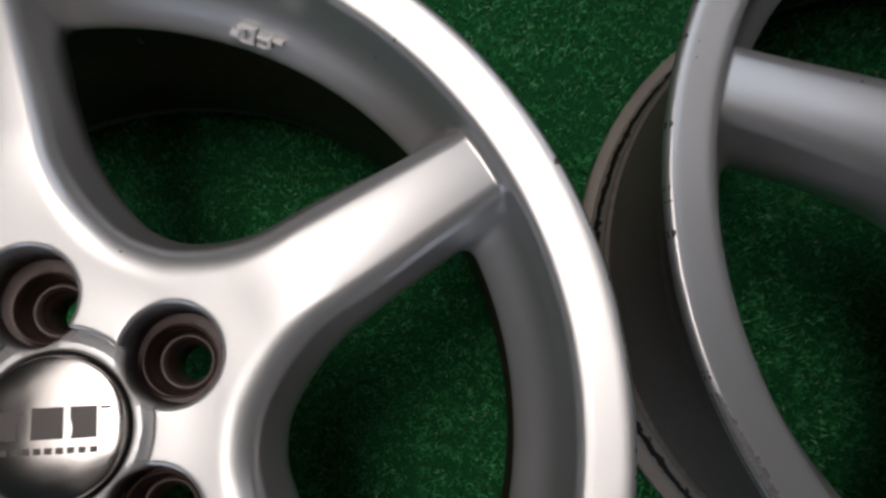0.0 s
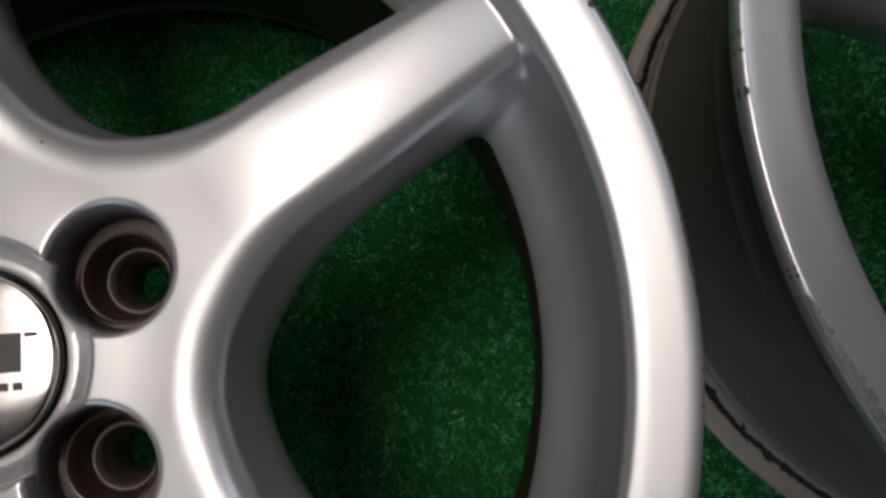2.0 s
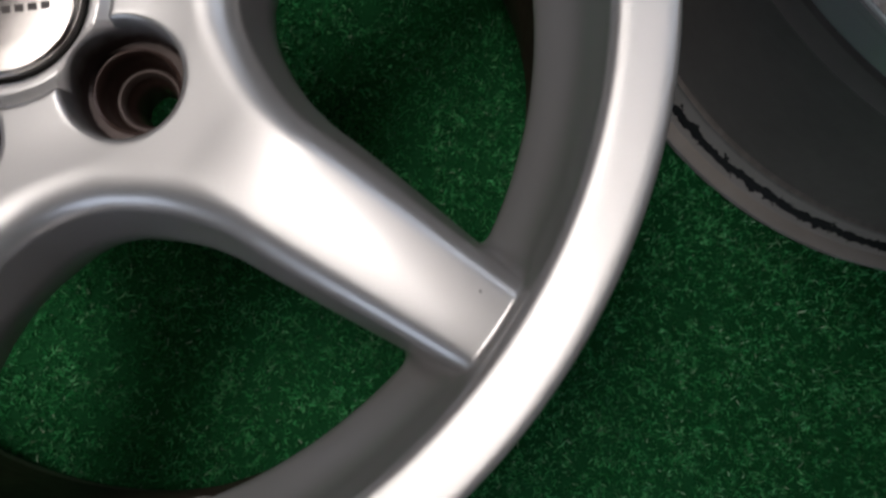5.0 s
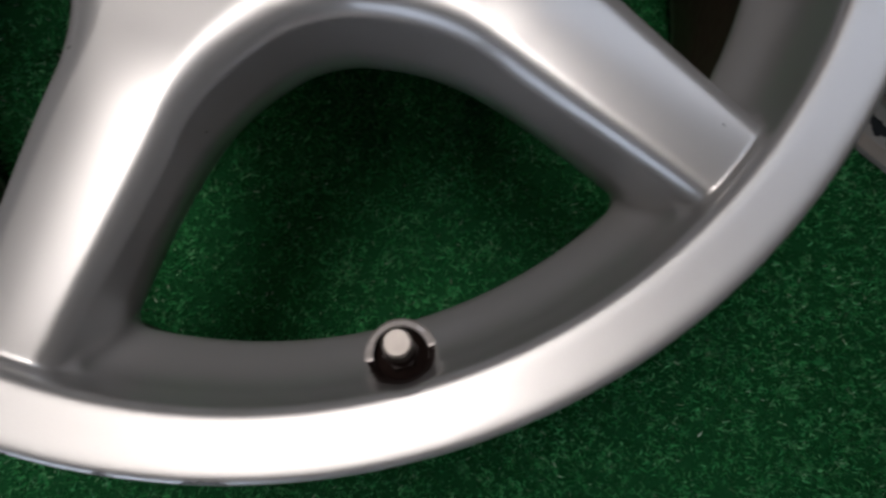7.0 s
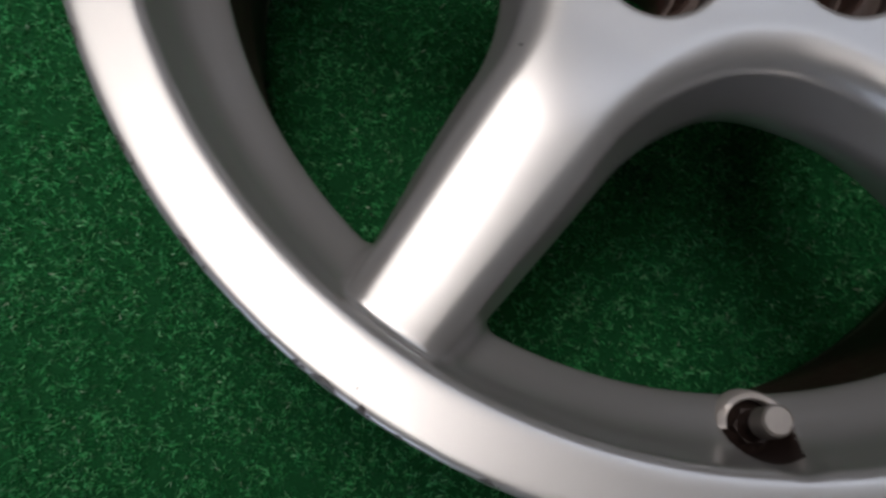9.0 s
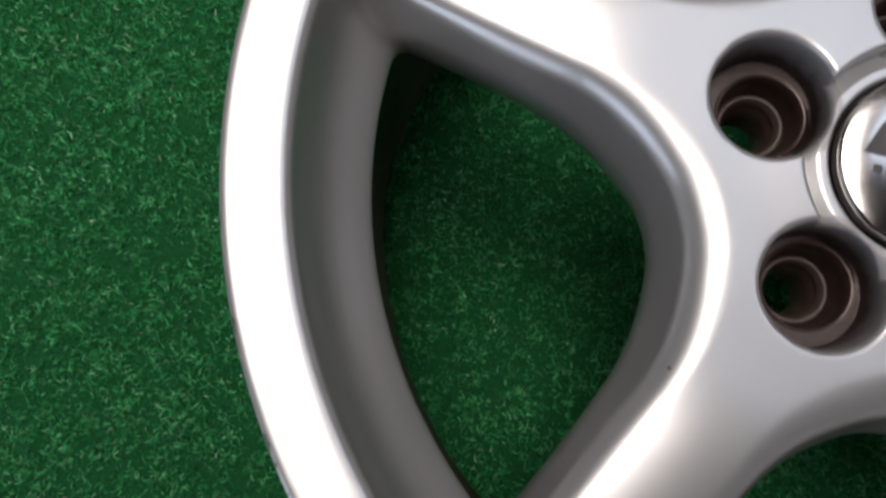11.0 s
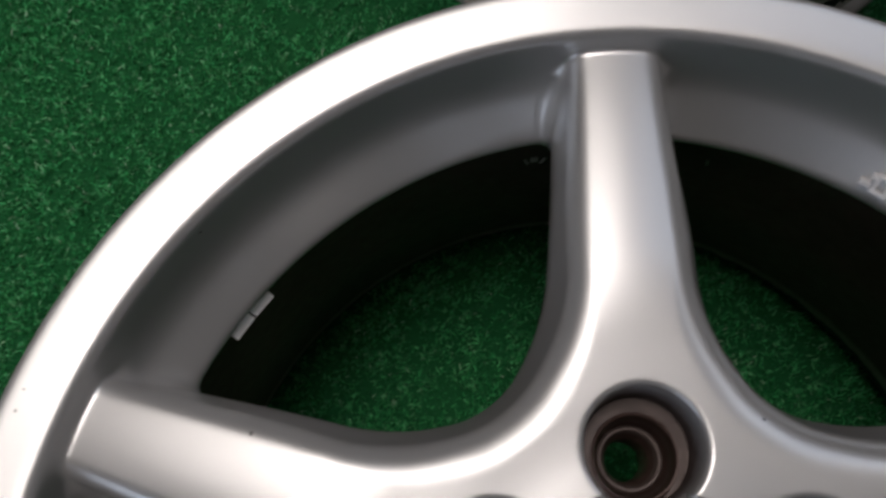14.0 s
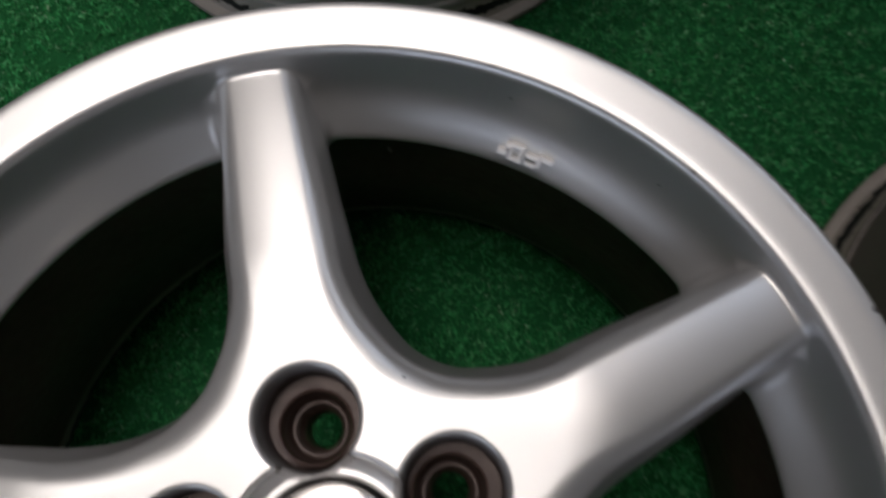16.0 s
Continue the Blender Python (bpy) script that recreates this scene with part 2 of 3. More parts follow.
def table(R, Z):
    u = np.clip(R / 0.0005, 0, len(RIM_RS) - 1.001)
    v = np.clip((Z - RIM_ZS[0]) / 0.0005, 0, len(RIM_ZS) - 1.001)
    i, j = u.astype(int), v.astype(int)
    u, v = u - i, v - j
    return (RIM_D[i, j] * (1 - u) * (1 - v) + RIM_D[i + 1, j] * u * (1 - v) + RIM_D[i, j + 1] * (1 - u) * v + RIM_D[i + 1, j + 1] * u * v)


def smin(a, b, k):
    t = np.maximum(k - np.abs(a - b), 0) / k
    return np.minimum(a, b) - t * t * k / 4


def smax(a, b, k):
    return -smin(-a, -b, k)


def ramp01(x, a, b):
    t = np.clip((x - a) / (b - a), 0, 1)
    return t * t * (3 - 2 * t)


def valve_oval(X, Y):
    """1 on the outline of the valve's recess, less inside it."""
    u = X * math.cos(VALVE_A) + Y * math.sin(VALVE_A) - 0.1912
    v = Y * math.cos(VALVE_A) - X * math.sin(VALVE_A)
    return np.hypot(u / 0.0092, v / 0.0104)


def cast_face(X, Y, Z):
    """Below zero inside the metal of hub, spokes and rim face."""
    R = np.hypot(X, Y)
    a = np.abs(np.mod(np.arctan2(Y, X) - SPOKE0 + FIFTH / 2, FIFTH) - FIFTH / 2)
    r, h = R * np.cos(a), R * np.sin(a)

    b = FIFTH - a
    r2, h2 = R * np.cos(b), R * np.sin(b)

    def outline(near, far, hub):
        """The star's outline at one height, blended between neighbouring spokes and the hub."""
        return smin(smin(h - near, h2 - far, 0.020), R - hub, 0.040)

    # widest outline, and the narrower one of the flat top
    low = outline(*(0.0232 + 0.085 * np.maximum(0.182 - q, 0) + 0.08 * np.maximum(0.115 - q, 0) for q in (r, r2)), 0.0776)
    high = outline(*(0.0162 + 0.042 * np.maximum(0.197 - q, 0) + 0.12 * np.maximum(0.110 - q, 0) for q in (r, r2)), 0.0700)
    edge = 0.181 + 0.014 * ramp01(R, 0.085, 0.135) - 0.010 * ramp01(R, 0.140, 0.188)
    top = 0.2108 + 0.0059 * ramp01(R, 0.050, 0.122)
    plate = 0.0005 * ramp01(-(high + 0.0070), -0.0045, 0.0045) * (1 - ramp01(R, 0.066, 0.090))
    u = (Z - edge) / (top - edge)
    up = low + (high - low) * u
    down = low - 0.22 * (Z - edge)
    side = smax(up * 0.88, down * 0.97, 0.004)
    under = 0.1560 + 0.012 * ramp01(R, 0.075, 0.10)
    star = smax(smax(side, Z - top - plate + 4.2 * h * h * ramp01(R, 0.08, 0.13), 0.0058 + 0.0030 * (1 - ramp01(R, 0.085, 0.125))), under - Z, 0.004)
    star = smax(star, R - 0.2020, 0.002)
    star = smax(star, r - 0.2012 + 0.30 * (Z - 0.2166), 0.0020)
    # sunk ring round the cap, and the cap's bore
    star = smax(star, -np.maximum(R - 0.0392, 0.2068 - 0.45 * np.clip(R - 0.0338, 0, 0.0054) - Z), 0.0020)
    star = smax(star, -np.maximum(R - 0.0304, 0.1960 - Z), 0.0012)
    # bolt pockets: wide cone with a small lobe towards the cap, and a round well for the seat
    q = np.hypot(r - 0.0526, h)
    pocket = np.maximum(q - 0.0186 - 0.07 * (Z - 0.19), 0.1918 - Z)
    lobe = np.maximum(np.hypot(r - 0.0450, h) - 0.0112 - 0.05 * (Z - 0.19), 0.1872 - Z)
    star = smax(star, -smin(pocket, lobe, 0.0015), 0.0022)
    star = smax(star, 0.0140 - np.hypot(r - 0.0505, h), 0.0020)
    rim = table(R, Z)
    d = smin(star, rim, 0.008 - 0.0055 * ramp01(Z, 0.204, 0.212))
    # pocket for the valve
    return smax(d, -np.maximum(0.0092 * (valve_oval(X, Y) - 1), 0.1785 - Z), 0.0026)


def skin(field, lo, hi, step):
    """The surface where field is zero, as vertices, outward normals and quads (surface nets, then pulled onto the surface)."""
    axes = [np.arange(a, b + step, step) for a, b in zip(lo, hi)]
    nx, ny, nz = (len(a) for a in axes)
    F = np.empty((nx, ny, nz))
    for k, z in enumerate(axes[2]):
        gx, gy = np.meshgrid(axes[0], axes[1], indexing="ij")
        F[:, :, k] = field(gx, gy, np.full(gx.shape, z))
    S = F < 0
    n8 = sum(S[i:nx - 1 + i, j:ny - 1 + j, k:nz - 1 + k].astype(np.int8) for i in (0, 1) for j in (0, 1) for k in (0, 1))
    cells = np.argwhere((n8 > 0) & (n8 < 8))
    index = np.full((nx - 1, ny - 1, nz - 1), -1, int)
    index[tuple(cells.T)] = np.arange(len(cells))
    acc, cnt = np.zeros((len(cells), 3)), np.zeros(len(cells))
    corners = [(i, j, k) for i in (0, 1) for j in (0, 1) for k in (0, 1)]
    for a in corners:
        for b in corners:
            if sum(b) - sum(a) != 1 or sum(abs(p - q) for p, q in zip(a, b)) != 1:
                continue
            fa, fb = F[tuple((cells + a).T)], F[tuple((cells + b).T)]
            cut = (fa < 0) != (fb < 0)
            t = np.where(cut, fa / np.where(cut, fa - fb, 1), 0)
            acc += np.where(cut[:, None], np.array(a) + t[:, None] * (np.array(b) - np.array(a)), 0)
            cnt += cut
    V = np.array(lo) + (cells + acc / cnt[:, None]) * step
    quads = []
    for axis in range(3):
        u, v = (axis + 1) % 3, (axis + 2) % 3
        sl0, sl1 = [slice(None)] * 3, [slice(None)] * 3
        sl0[axis], sl1[axis] = slice(0, -1), slice(1, None)
        A, B = S[tuple(sl0)], S[tuple(sl1)]
        e = np.argwhere(A != B)
        e = e[(e[:, u] > 0) & (e[:, v] > 0) & (e[:, u] < F.shape[u] - 1) & (e[:, v] < F.shape[v] - 1)]
        flip = ~A[tuple(e.T)]
        ids = []
        for du, dv in ((1, 1), (0, 1), (0, 0), (1, 0)):
            c = e.copy()
            c[:, u] -= du
            c[:, v] -= dv
            ids.append(index[tuple(c.T)])
        q = np.stack(ids, 1)
        q[flip] = q[flip][:, ::-1]
        quads.append(q)
    quads = np.concatenate(quads)
    eps = 2e-5

    def gradient(P):
        return np.stack([field(*(P + d).T) - field(*(P - d).T) for d in np.eye(3) * eps], 1) / (2 * eps)

    for _ in range(3):
        g = gradient(V)
        g2 = np.maximum((g * g).sum(1), 0.05)
        move = -(field(*V.T) / g2)[:, None] * g
        size = np.linalg.norm(move, axis=1, keepdims=True)
        V = V + move * np.minimum(1, step * 0.5 / np.maximum(size, 1e-12))
    eps = 5e-4
    N = gradient(V)
    N /= np.maximum(np.linalg.norm(N, axis=1, keepdims=True), 1e-9)
    return V, N, quads


def piece_mesh(name, V, N, quads):
    """A mesh of some of the skin's faces that keeps the skin's normals, so that pieces join without a seam."""
    used, flat = np.unique(quads, return_inverse=True)
    faces = flat.reshape(-1, 4)
    me = bpy.data.meshes.new(name)
    me.vertices.add(len(used))
    me.vertices.foreach_set("co", V[used].ravel())
    me.loops.add(faces.size)
    me.loops.foreach_set("vertex_index", faces.ravel())
    me.polygons.add(len(faces))
    me.polygons.foreach_set("loop_start", np.arange(0, faces.size, 4))
    me.update(calc_edges=True)
    me.polygons.foreach_set("use_smooth", [True] * len(faces))
    me.normals_split_custom_set_from_vertices([tuple(n) for n in N[used]])
    return me


POCKETS = []


def cast_meshes():
    """Meshes of the rim face, the hub and the five spokes."""
    w = LIP_R + 0.004
    V, N, quads = skin(cast_face, (-w, -w, Z_LOW), (w, w, Z_HIGH), STEP)
    C = V[quads].mean(1)
    R, ang = np.hypot(C[:, 0], C[:, 1]), np.arctan2(C[:, 1], C[:, 0]) - SPOKE0
    k = np.round(ang / FIFTH).astype(int) % 5
    side = R * np.abs(np.sin(ang - np.round(ang / FIFTH) * FIFTH))
    spoke = (R > 0.088) & (R < 0.1955) & (side < 0.034) & ((R < 0.1800) | (side < 0.0235))
    off = ang - np.round(ang / FIFTH) * FIFTH
    reach = np.minimum(np.hypot(R * np.cos(off) - 0.0518, side), np.hypot(R * np.cos(off) - 0.0450, side) + 0.0065)
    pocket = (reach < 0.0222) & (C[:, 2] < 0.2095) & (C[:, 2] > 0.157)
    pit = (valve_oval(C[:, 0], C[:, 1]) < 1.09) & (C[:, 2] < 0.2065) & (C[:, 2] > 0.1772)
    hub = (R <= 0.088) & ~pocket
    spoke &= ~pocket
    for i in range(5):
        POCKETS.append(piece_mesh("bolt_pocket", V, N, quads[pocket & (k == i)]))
    out = {"hub": piece_mesh("hub", V, N, quads[hub]), "rim_face": piece_mesh("rim_face", V, N, quads[~hub & ~spoke & ~pocket & ~pit]), "valve_pocket": piece_mesh("valve_pocket", V, N, quads[pit])}
    for i in range(5):
        out[i] = piece_mesh("spoke", V, N, quads[spoke & (k == i)])
    return out


# ---------------------------------------------------------------- the place
ROOM, HEIGHT = 3.5, 2.40
tagged(part("turf", box(-ROOM, -ROOM, -0.02, ROOM, ROOM, 0), TURF, smooth=False), "green artificial turf laid over the whole floor", "turf", kind="structure")
for name, b in (("wall_north", (-ROOM, ROOM, 0, ROOM, ROOM + 0.1, HEIGHT)), ("wall_east", (ROOM, -2.3, 0, ROOM + 0.1, ROOM + 0.1, HEIGHT)), ("wall_west", (-ROOM - 0.1, -2.3, 0, -ROOM, ROOM + 0.1, HEIGHT))):
    tagged(part(name, box(*b), WALL, smooth=False), "plain matt grey wall of the room", "wall", kind="structure")
south = part("wall_south", slab([(-ROOM, 0), (-2.4, 0), (-2.4, 2.05), (-0.5, 2.05), (-0.5, 0), (ROOM, 0), (ROOM, HEIGHT), (-ROOM, HEIGHT)], 0, 0.1), WALL, smooth=False)
south.matrix_world = pose(0, -2.2, 0, 90, 0, 0)
tagged(south, "plain matt grey wall with an open doorway to daylight", "wall", kind="structure")


def joined(*pieces):
    """Several bmeshes as one."""
    bm = bmesh.new()
    for p in pieces:
        me = bpy.data.meshes.new("piece")
        p.to_mesh(me)
        p.free()
        bm.from_mesh(me)
        bpy.data.meshes.remove(me)
    return bm


SKY = (0.40, 0.75, 1.75, 1.75)  # unseen roof opening, added to brighten spokes and turf: from x, y to x, y
W = ROOM + 0.1
tagged(part("ceiling", joined(box(-W, -2.3, HEIGHT, SKY[0], W, HEIGHT + 0.1), box(SKY[2], -2.3, HEIGHT, W, W, HEIGHT + 0.1), box(SKY[0], -2.3, HEIGHT, SKY[2], SKY[1], HEIGHT + 0.1),
                              box(SKY[0], SKY[3], HEIGHT, SKY[2], W, HEIGHT + 0.1)), CEILING, smooth=False), "unseen ceiling, kept dark, with a roof opening added for light", "ceiling", kind="structure")


def turf_fibres(count):
    """Short bent fibres, each a strip of two leaning pieces, gathered in tufts over the turf round the wheels."""
    rng = np.random.default_rng(7)
    tufts = count // 10
    home = rng.integers(0, tufts, count)
    spread = np.where(rng.random(count) < 0.5, 0.0009, 0.0045)
    x = rng.uniform(-0.50, 0.66, tufts)[home] + rng.normal(0, 1, count) * spread
    y = rng.uniform(-0.46, 0.66, tufts)[home] + rng.normal(0, 1, count) * spread
    turn, lean = rng.uniform(0, 2 * np.pi, count), rng.uniform(0.15, 1.25, count)
    length, half = rng.uniform(0.0026, 0.0058, count) * rng.uniform(0.7, 1.15, tufts)[home], rng.uniform(0.00024, 0.00050, count)
    twist = turn + rng.normal(0, 0.6, count)
    dx, dy = np.cos(turn), np.sin(turn)
    wx, wy = -np.sin(twist) * half, np.cos(twist) * half
    l1, l2 = length * 0.5, length * 0.5
    x1, y1, z1 = x + dx * l1 * np.sin(lean * 0.6), y + dy * l1 * np.sin(lean * 0.6), l1 * np.cos(lean * 0.6)
    x2, y2, z2 = x1 + dx * l2 * np.sin(lean * 1.25), y1 + dy * l2 * np.sin(lean * 1.25), z1 + l2 * np.cos(lean * 1.25)
    z0 = np.full(count, 0.0002)
    V = np.stack([np.stack([x - wx, y - wy, z0], 1), np.stack([x + wx, y + wy, z0], 1), np.stack([x1 - wx, y1 - wy, z1], 1),
                  np.stack([x1 + wx, y1 + wy, z1], 1), np.stack([x2 - wx * 0.5, y2 - wy * 0.5, z2], 1), np.stack([x2 + wx * 0.5, y2 + wy * 0.5, z2], 1)], 1).reshape(-1, 3)
    b = np.arange(count)[:, None] * 6
    faces = np.concatenate([b + np.array([[0, 1, 3, 2]]), b + np.array([[2, 3, 5, 4]])])
    me = bpy.data.meshes.new("turf_fibres")
    me.vertices.add(len(V))
    me.vertices.foreach_set("co", V.ravel())
    me.loops.add(faces.size)
    me.loops.foreach_set("vertex_index", faces.ravel())
    me.polygons.add(len(faces))
    me.polygons.foreach_set("loop_start", np.arange(0, faces.size, 4))
    me.update(calc_edges=True)
    return me


tagged(part("turf_fibres", turf_fibres(520000), FIBRE), "short curled green plastic fibres of the artificial turf", "turf fibres", kind="stuff")


# ---------------------------------------------------------------- the wheels
# section of the barrel, outside then inside
BARREL_SECTION = [(0.2036, 0.1738), (0.2030, 0.1640), (0.2046, 0.1600), (0.2030, 0.1560), (0.1950, 0.1500), (0.1915, 0.1420), (0.1912, 0.1050),
                  (0.1930, 0.0900), (0.1974, 0.0400), (0.1984, 0.0362), (0.2008, 0.0350), (0.2014, 0.0322), (0.1998, 0.0288), (0.2050, 0.0130), (0.2068, 0.0104),
                  (0.2110, 0.0095), (0.2135, 0.0078), (0.2142, 0.0045), (0.2132, 0.0012), (0.2110, 0.0002), (0.2085, 0.0002), (0.2060, 0.0030),
                  (0.2000, 0.0160), (0.1955, 0.0400), (0.1880, 0.0950), (0.1868, 0.1100), (0.1868, 0.1600), (0.1855, 0.1738)]


def lip_height(r):
    """Height of the lip's upper surface at a radius."""
    zs = np.arange(0.2330, 0.2200, -0.0001)
    d = table(np.full(zs.shape, r), zs)
    return float(zs[np.argmax(d < 0)])


def arc_strip(a0, a1, width, seed):
    """A thin ragged strip on the outer edge of the lip, where kerbs have scraped it."""
    rng = random.Random(seed)
    bm = bmesh.new()
    n = max(4, int(abs(a1 - a0) * 0.22 / 0.0010))
    rows = []
    for i in range(n + 1):
        t = i / n
        a = a0 + (a1 - a0) * t
        fade = min(1, 4 * t, 4 * (1 - t)) ** 0.5
        w = width * fade * rng.uniform(0.45, 1.0) + 0.0001
        row = [bm.verts.new((0.2218 * math.cos(a), 0.2218 * math.sin(a), 0.2246))]
        for k in (0.0, 0.5, 1.0):
            rr = 0.2208 - w * k
            row.append(bm.verts.new((rr * math.cos(a), rr * math.sin(a), lip_height(rr) + 0.0003 + 0.0001 * rng.uniform(-1, 1) * (1 - k))))
        rows.append(row)
    for p, q in zip(rows, rows[1:]):
        for j in range(3):
            bm.faces.new((p[j], q[j], q[j + 1], p[j + 1]))
    return bm


def centre_cap(parent):
    cap = part("centre_cap", turned([(0, 0.2116), (0.010, 0.2115), (0.019, 0.2111), (0.0255, 0.2106), (0.0278, 0.2100), (0.0286, 0.2086), (0.0286, 0.198), (0, 0.198)], 96),
               CHROME, parent, "polished chrome centre cap with dark printed emblem")
    part("gap_ring", lathe([(0.0290, 0.2035), (0.0307, 0.2045), (0.0307, 0.1985), (0.0290, 0.1985)], 96), BLACK, parent, "black gap round the cap")

    def bar(x0, x1, y0, y1, slant=0.0):
        z = 0.21165 - 1.4 * ((x0 + x1) / 2) ** 2 - 1.4 * ((y0 + y1) / 2) ** 2
        part("emblem_bar", slab([(x0, y0), (x1, y0), (x1 + slant, y1), (x0 + slant, y1)], z - 0.0012, z + 0.00012), EMBLEM, cap, "dark grey printed bar")

    bar(-0.0215, -0.0095, -0.0035, 0.0075, 0.0035)
    bar(-0.0060, 0.0060, -0.0035, 0.0085)
    bar(0.0085, 0.0185, -0.0035, 0.0085)
    bar(0.0195, 0.0235, 0.0070, 0.0085)
    for i in range(9):
        bar(-0.0175 + i * 0.0042, -0.0147 + i * 0.0042, -0.0090, -0.0066)
    return cap


SEAT_SECTION = [(0.0158, 0.1912), (0.0151, 0.1921), (0.0145, 0.1919), (0.0138, 0.1900), (0.0134, 0.1860), (0.0130, 0.1815), (0.0122, 0.1788), (0.0108, 0.1778), (0.0096, 0.1762), (0.0085, 0.1728), (0.0078, 0.1710), (0.0076, 0.1570), (0.0130, 0.1570), (0.0137, 0.1880)]


def bolt_seat(parent, i):
    """The stepped seat of one bolt, deep in its pocket, with the bore through it."""
    a = SPOKE0 + i * FIFTH
    seat = part("bolt_seat", lathe(SEAT_SECTION, 64), SEAT, parent, "worn brownish stepped bolt seat")
    seat.location = (0.0505 * math.cos(a), 0.0505 * math.sin(a), 0)
    part("seat_ring", lathe([(0.0094, 0.1768), (0.0099, 0.1792), (0.0105, 0.1803), (0.0113, 0.1804), (0.0120, 0.1794), (0.0122, 0.1780)], 64, False), RING, seat, "pale worn bevel of the bolt seat")


def half_collar():
    """A raised rib on the sloping shelf, round the inner half of the valve's recess."""
    bm = bmesh.new()
    rings = []
    cx, cy = 0.1922 * math.cos(VALVE_A), 0.1922 * math.sin(VALVE_A)
    for i in range(41):
        a = VALVE_A + radians(94 + 172 * i / 40)
        thin = min(1, 4 * i / 40, 4 * (40 - i) / 40)
        ring = []
        for off, rise in ((0.0094, -0.0060), (0.0096, 0.0004), (0.0102, 0.0015), (0.0116, 0.0015), (0.0124, 0.0002), (0.0126, -0.0060)):
            x, y = cx + off * math.cos(a), cy + off * math.sin(a)
            far = min(math.hypot(x, y), 0.1912)
            top = far + (0.1912 - far) * 0.42 * thin - 0.0004
            ring.append(bm.verts.new((x, y, top + (rise if rise < 0 else rise * thin))))
        rings.append(ring)
    for p, q in zip(rings, rings[1:]):
        for j in range(6):
            bm.faces.new((p[j], q[j], q[(j + 1) % 6], p[(j + 1) % 6]))
    bm.faces.new(rings[0])
    bm.faces.new(rings[-1][::-1])
    return bm


def valve(parent):
    stem = part("valve_stem", turned([(0, 0.0240), (0.0036, 0.0240), (0.0038, 0.0120), (0.0052, 0.0100), (0.0060, 0.0060), (0.0085, 0.0035), (0.0092, 0), (0, 0)], 32),
                VALVE_DARK, parent, "brown-black rubber valve stem")
    stem.matrix_local = pose(0.1925 * math.cos(VALVE_A), 0.1925 * math.sin(VALVE_A), 0.1785, 0, 0, 0) @ Matrix.Rotation(VALVE_A, 4, "Z") @ Matrix.Rotation(radians(-10), 4, "Y")
    part("valve_cap", turned([(0, 0.0296), (0.0041, 0.0296), (0.0049, 0.0288), (0.0051, 0.0270), (0.0051, 0.0192), (0.0046, 0.0188), (0, 0.0188)], 32), VALVE_CAP, stem, "pale metal valve cap")
    part("valve_collar", half_collar(), COLLAR, parent, "silver half collar round the valve hole")
    nut = bmesh.new()
    bmesh.ops.create_cone(nut, cap_ends=True, segments=6, radius1=0.0068, radius2=0.0062, depth=0.004, matrix=Matrix.Translation((0, 0, 0.0075)))
    part("valve_nut", nut, VALVE_DARK, stem, "dark hexagonal valve nut", smooth=False)


def cast_mark(parent):
    """A small raised badge of plain bars cast into the shelf between two spokes."""
    mid = radians(66.3)
    # (along the rim, up the shelf, width, height) of each bar
    for off, up, w, tall in ((-0.0084, -0.0012, 0.0034, 0.0020), (-0.0064, 0.0016, 0.0022, 0.0020), (-0.0030, 0.0026, 0.0056, 0.0013), (-0.0030, -0.0026, 0.0056, 0.0013),
                             (-0.0052, 0, 0.0013, 0.0040), (-0.0008, 0, 0.0013, 0.0040), (0.0034, 0.0008, 0.0050, 0.0015), (0.0034, -0.0022, 0.0040, 0.0013), (0.0064, 0.0004, 0.0014, 0.0050), (0.0094, 0.0018, 0.0038, 0.0015)):
        b = slab([(-tall / 2, -w / 2), (tall / 2, -w / 2), (tall / 2, w / 2), (-tall / 2, w / 2)], 0, 0.0036, 0.0005)
        ob = part("cast_bar", b, BADGE, parent, "raised bright bar cast into the shelf")
        a = mid - off * 1.18 / 0.1866
        ob.matrix_local = Matrix.Rotation(a, 4, "Z") @ pose(0.1866 + up * 0.82, 0, 0.1853 + up * 0.98, 0, -50, 0) @ Matrix.Diagonal((1.25, 1.25, 1, 1))


def weights(parent):
    """Two stick-on balance weights on the inner face of the barrel."""
    for a0, a1 in ((151.6, 155.0), (155.3, 158.8)):
        bm = bmesh.new()
        rows = []
        for i in range(7):
            a = radians(a0 + (a1 - a0) * i / 6)
            rows.append([bm.verts.new((r * math.cos(a), r * math.sin(a), z)) for r, z in ((0.1868, 0.1670), (0.1817, 0.1673), (0.1809, 0.1680), (0.1821, 0.1704), (0.1831, 0.1711), (0.1868, 0.1715))])
        for p, q in zip(rows, rows[1:]):
            for j in range(5):
                bm.faces.new((p[j], q[j], q[j + 1], p[j + 1]))
        bm.faces.new(rows[0])
        bm.faces.new(rows[-1][::-1])
        part("balance_weight", bm, WEIGHT, parent, "bright stick-on balance weight")


MESHES = cast_meshes()
BARREL_MESH = None


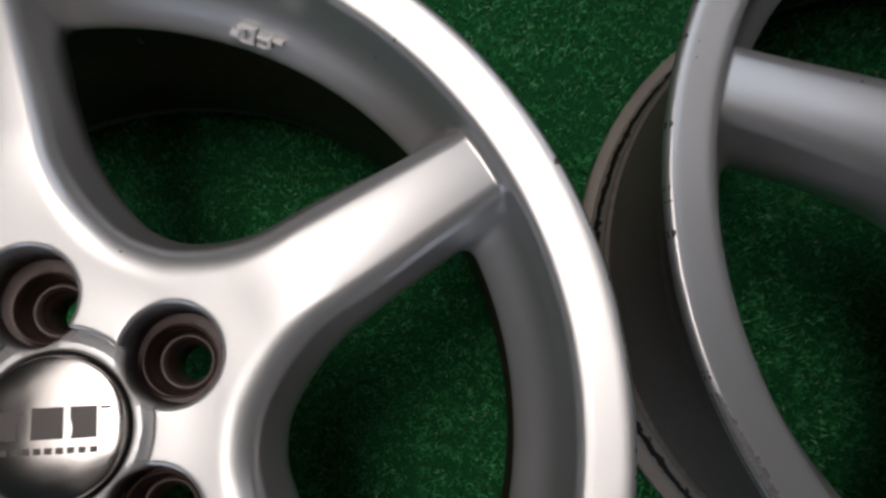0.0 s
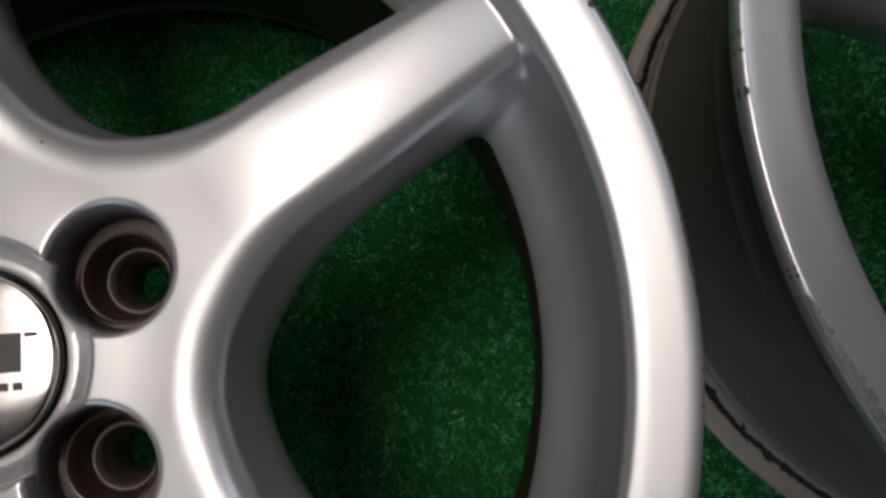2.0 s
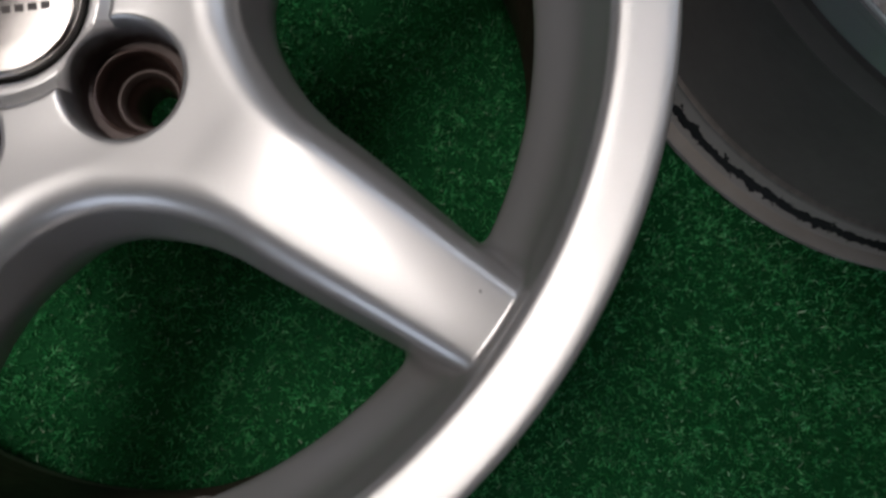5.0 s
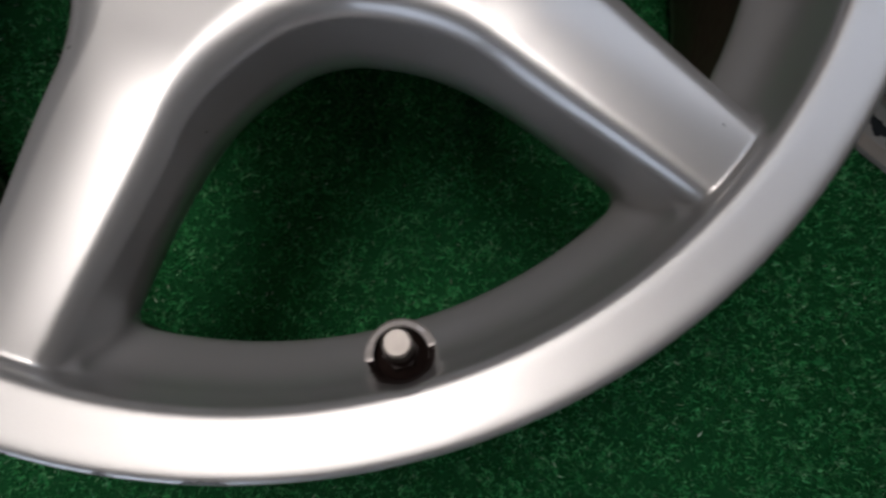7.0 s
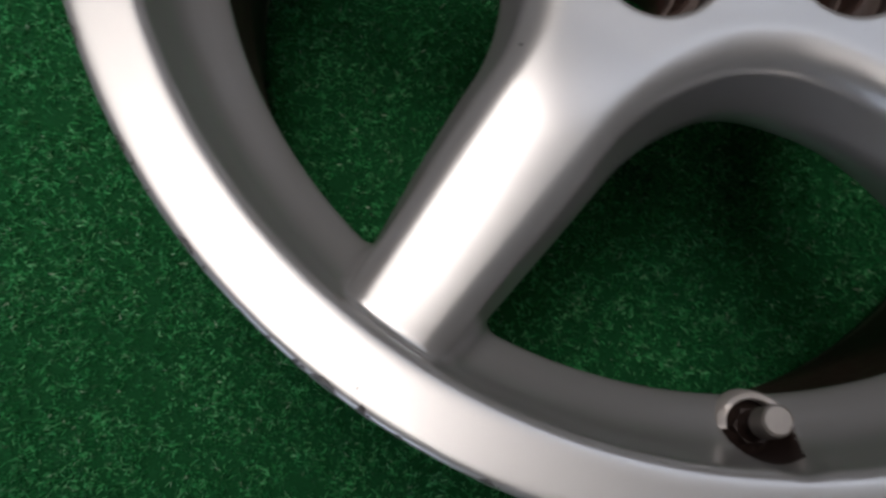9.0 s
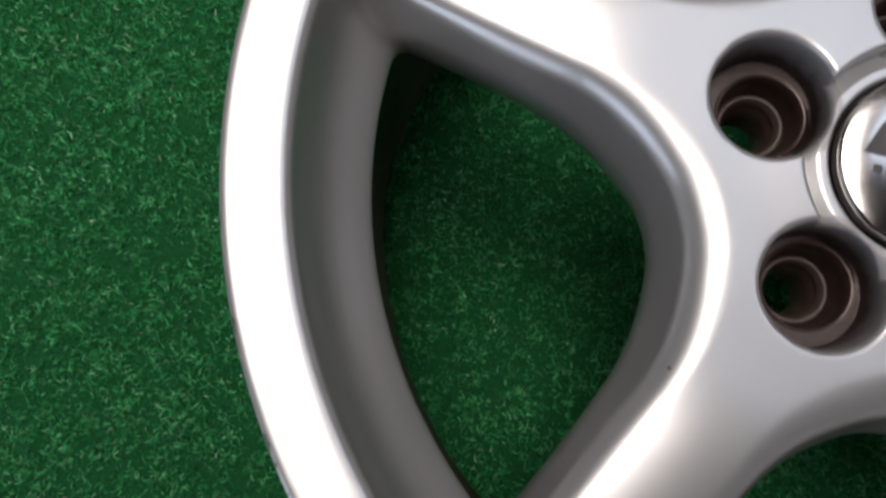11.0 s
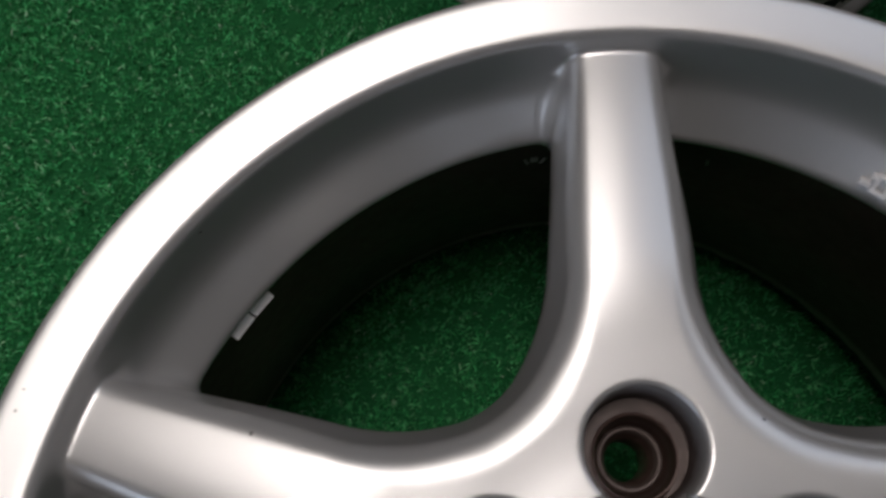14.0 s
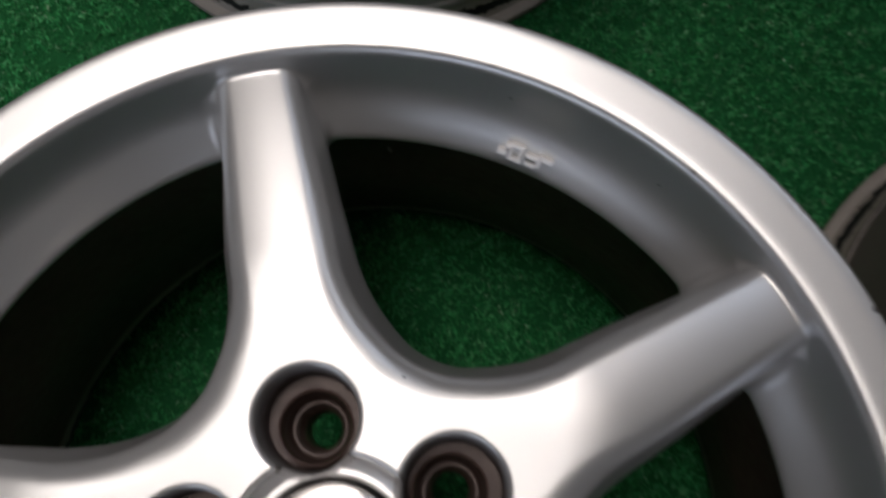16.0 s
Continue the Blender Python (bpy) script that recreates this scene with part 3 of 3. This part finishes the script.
def alloy_wheel(at, turn, label, metal=BARREL, state="brown-black dirty barrel with tyre residue"):
    global BARREL_MESH
    wheel = new("alloy_wheel")
    tagged(wheel, label, "wheel", "alloy wheels on the turf")
    if BARREL_MESH is None:
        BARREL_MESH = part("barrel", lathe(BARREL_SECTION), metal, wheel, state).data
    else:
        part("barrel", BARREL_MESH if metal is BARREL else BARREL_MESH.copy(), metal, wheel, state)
    part("rim_face", MESHES["rim_face"], SILVER, wheel, "silver painted lip and stepped rim")
    part("hub", MESHES["hub"], SILVER, wheel, "silver hub with five deep bolt pockets")
    # recess takes the valve's dark brown, which paints in its stain and shade
    part("valve_pocket", MESHES["valve_pocket"], VALVE_DARK, wheel, "recess round the valve, painted dark brown for stain and shade")
    for i in range(5):
        part("spoke", MESHES[i], SILVER, wheel)
        part("bolt_pocket", POCKETS[i], GRIME_SHADE, wheel, "deep bolt pocket with brown grime and painted shade")
        bolt_seat(wheel, i)
    centre_cap(wheel)
    valve(wheel)
    wheel.matrix_world = pose(at[0], at[1], 0, 0, 0, turn)
    return wheel


def barrel_marks(parent):
    """Small raised strokes cast into the inner face of the barrel."""
    for deg, z, tall, w, tip in ((111.4, 0.1480, 0.0050, 0.0012, 20), (110.3, 0.1495, 0.0040, 0.0034, 0), (109.0, 0.1470, 0.0050, 0.0012, -25), (107.6, 0.1480, 0.0046, 0.0014, 15), (86.6, 0.1530, 0.0050, 0.0014, 10)):
        ob = part("cast_stroke", slab([(-w / 2, -tall / 2), (w / 2, -tall / 2), (w / 2, tall / 2), (-w / 2, tall / 2)], 0, 0.0012, 0.0003), STROKE, parent, "raised grey stroke cast into the barrel")
        ob.matrix_local = Matrix.Rotation(radians(deg), 4, "Z") @ pose(0.1870, 0, z, 90, 0, -90) @ pose(0, 0, 0, 0, 0, tip)


main = alloy_wheel((0, 0), 0, "silver five-spoke alloy wheel lying face up on turf")
cast_mark(main)
weights(main)
barrel_marks(main)
east = alloy_wheel((0.4625, 0.0670), -12.8, "silver alloy wheel with kerb-scraped lip lying face up on turf")
alloy_wheel((-0.026, 0.535), 40, "silver alloy wheel with barrel painted as lit, lying on turf", LIT_BARREL, "barrel painted lit grey, with black tyre residue")

# kerb scrapes and chips on the lips, as (wheel, from degrees, to degrees, width, material)
SCRAPES = [(main, 24.6, 25.5, 0.0030, CHIP), (main, 0.5, 9.5, 0.0012, SCRAPED), (main, -112.4, -111.6, 0.0022, CHIP), (main, -116.5, -114.2, 0.0020, SCRAPED),
           (main, -102.5, -101.2, 0.0014, SCRAPED), (main, -96.0, -92.5, 0.0013, SCRAPED), (main, -130.6, -128.8, 0.0016, SCRAPED), (main, -139.4, -138.0, 0.0014, SCRAPED),
           (main, -148.8, -147.0, 0.0012, SCRAPED), (main, 71.0, 72.3, 0.0012, CHIP),
           (east, -150.0, -122.0, 0.0043, SCRAPED), (east, -166.5, -165.6, 0.0016, CHIP), (east, 172.0, 172.8, 0.0014, CHIP), (east, -178.0, -177.2, 0.0014, CHIP)]
nicks = random.Random(3)
for wheel, a0, a1, count in ((main, -152, -94, 15), (main, -8, 28, 6), (east, -149, -124, 12), (east, 150, 210, 7)):
    for _ in range(count):
        a = nicks.uniform(a0, a1)
        SCRAPES.append((wheel, a, a + nicks.uniform(0.15, 0.55), nicks.uniform(0.0004, 0.0014), nicks.choice((CHIP, SCRAPED))))
for i, (wheel, a0, a1, w, m) in enumerate(SCRAPES):
    part("scrape" if m is SCRAPED else "chip", arc_strip(radians(a0), radians(a1), w, i), m, wheel, "scraped bare patch on the lip" if m is SCRAPED else "dark chip on the lip")
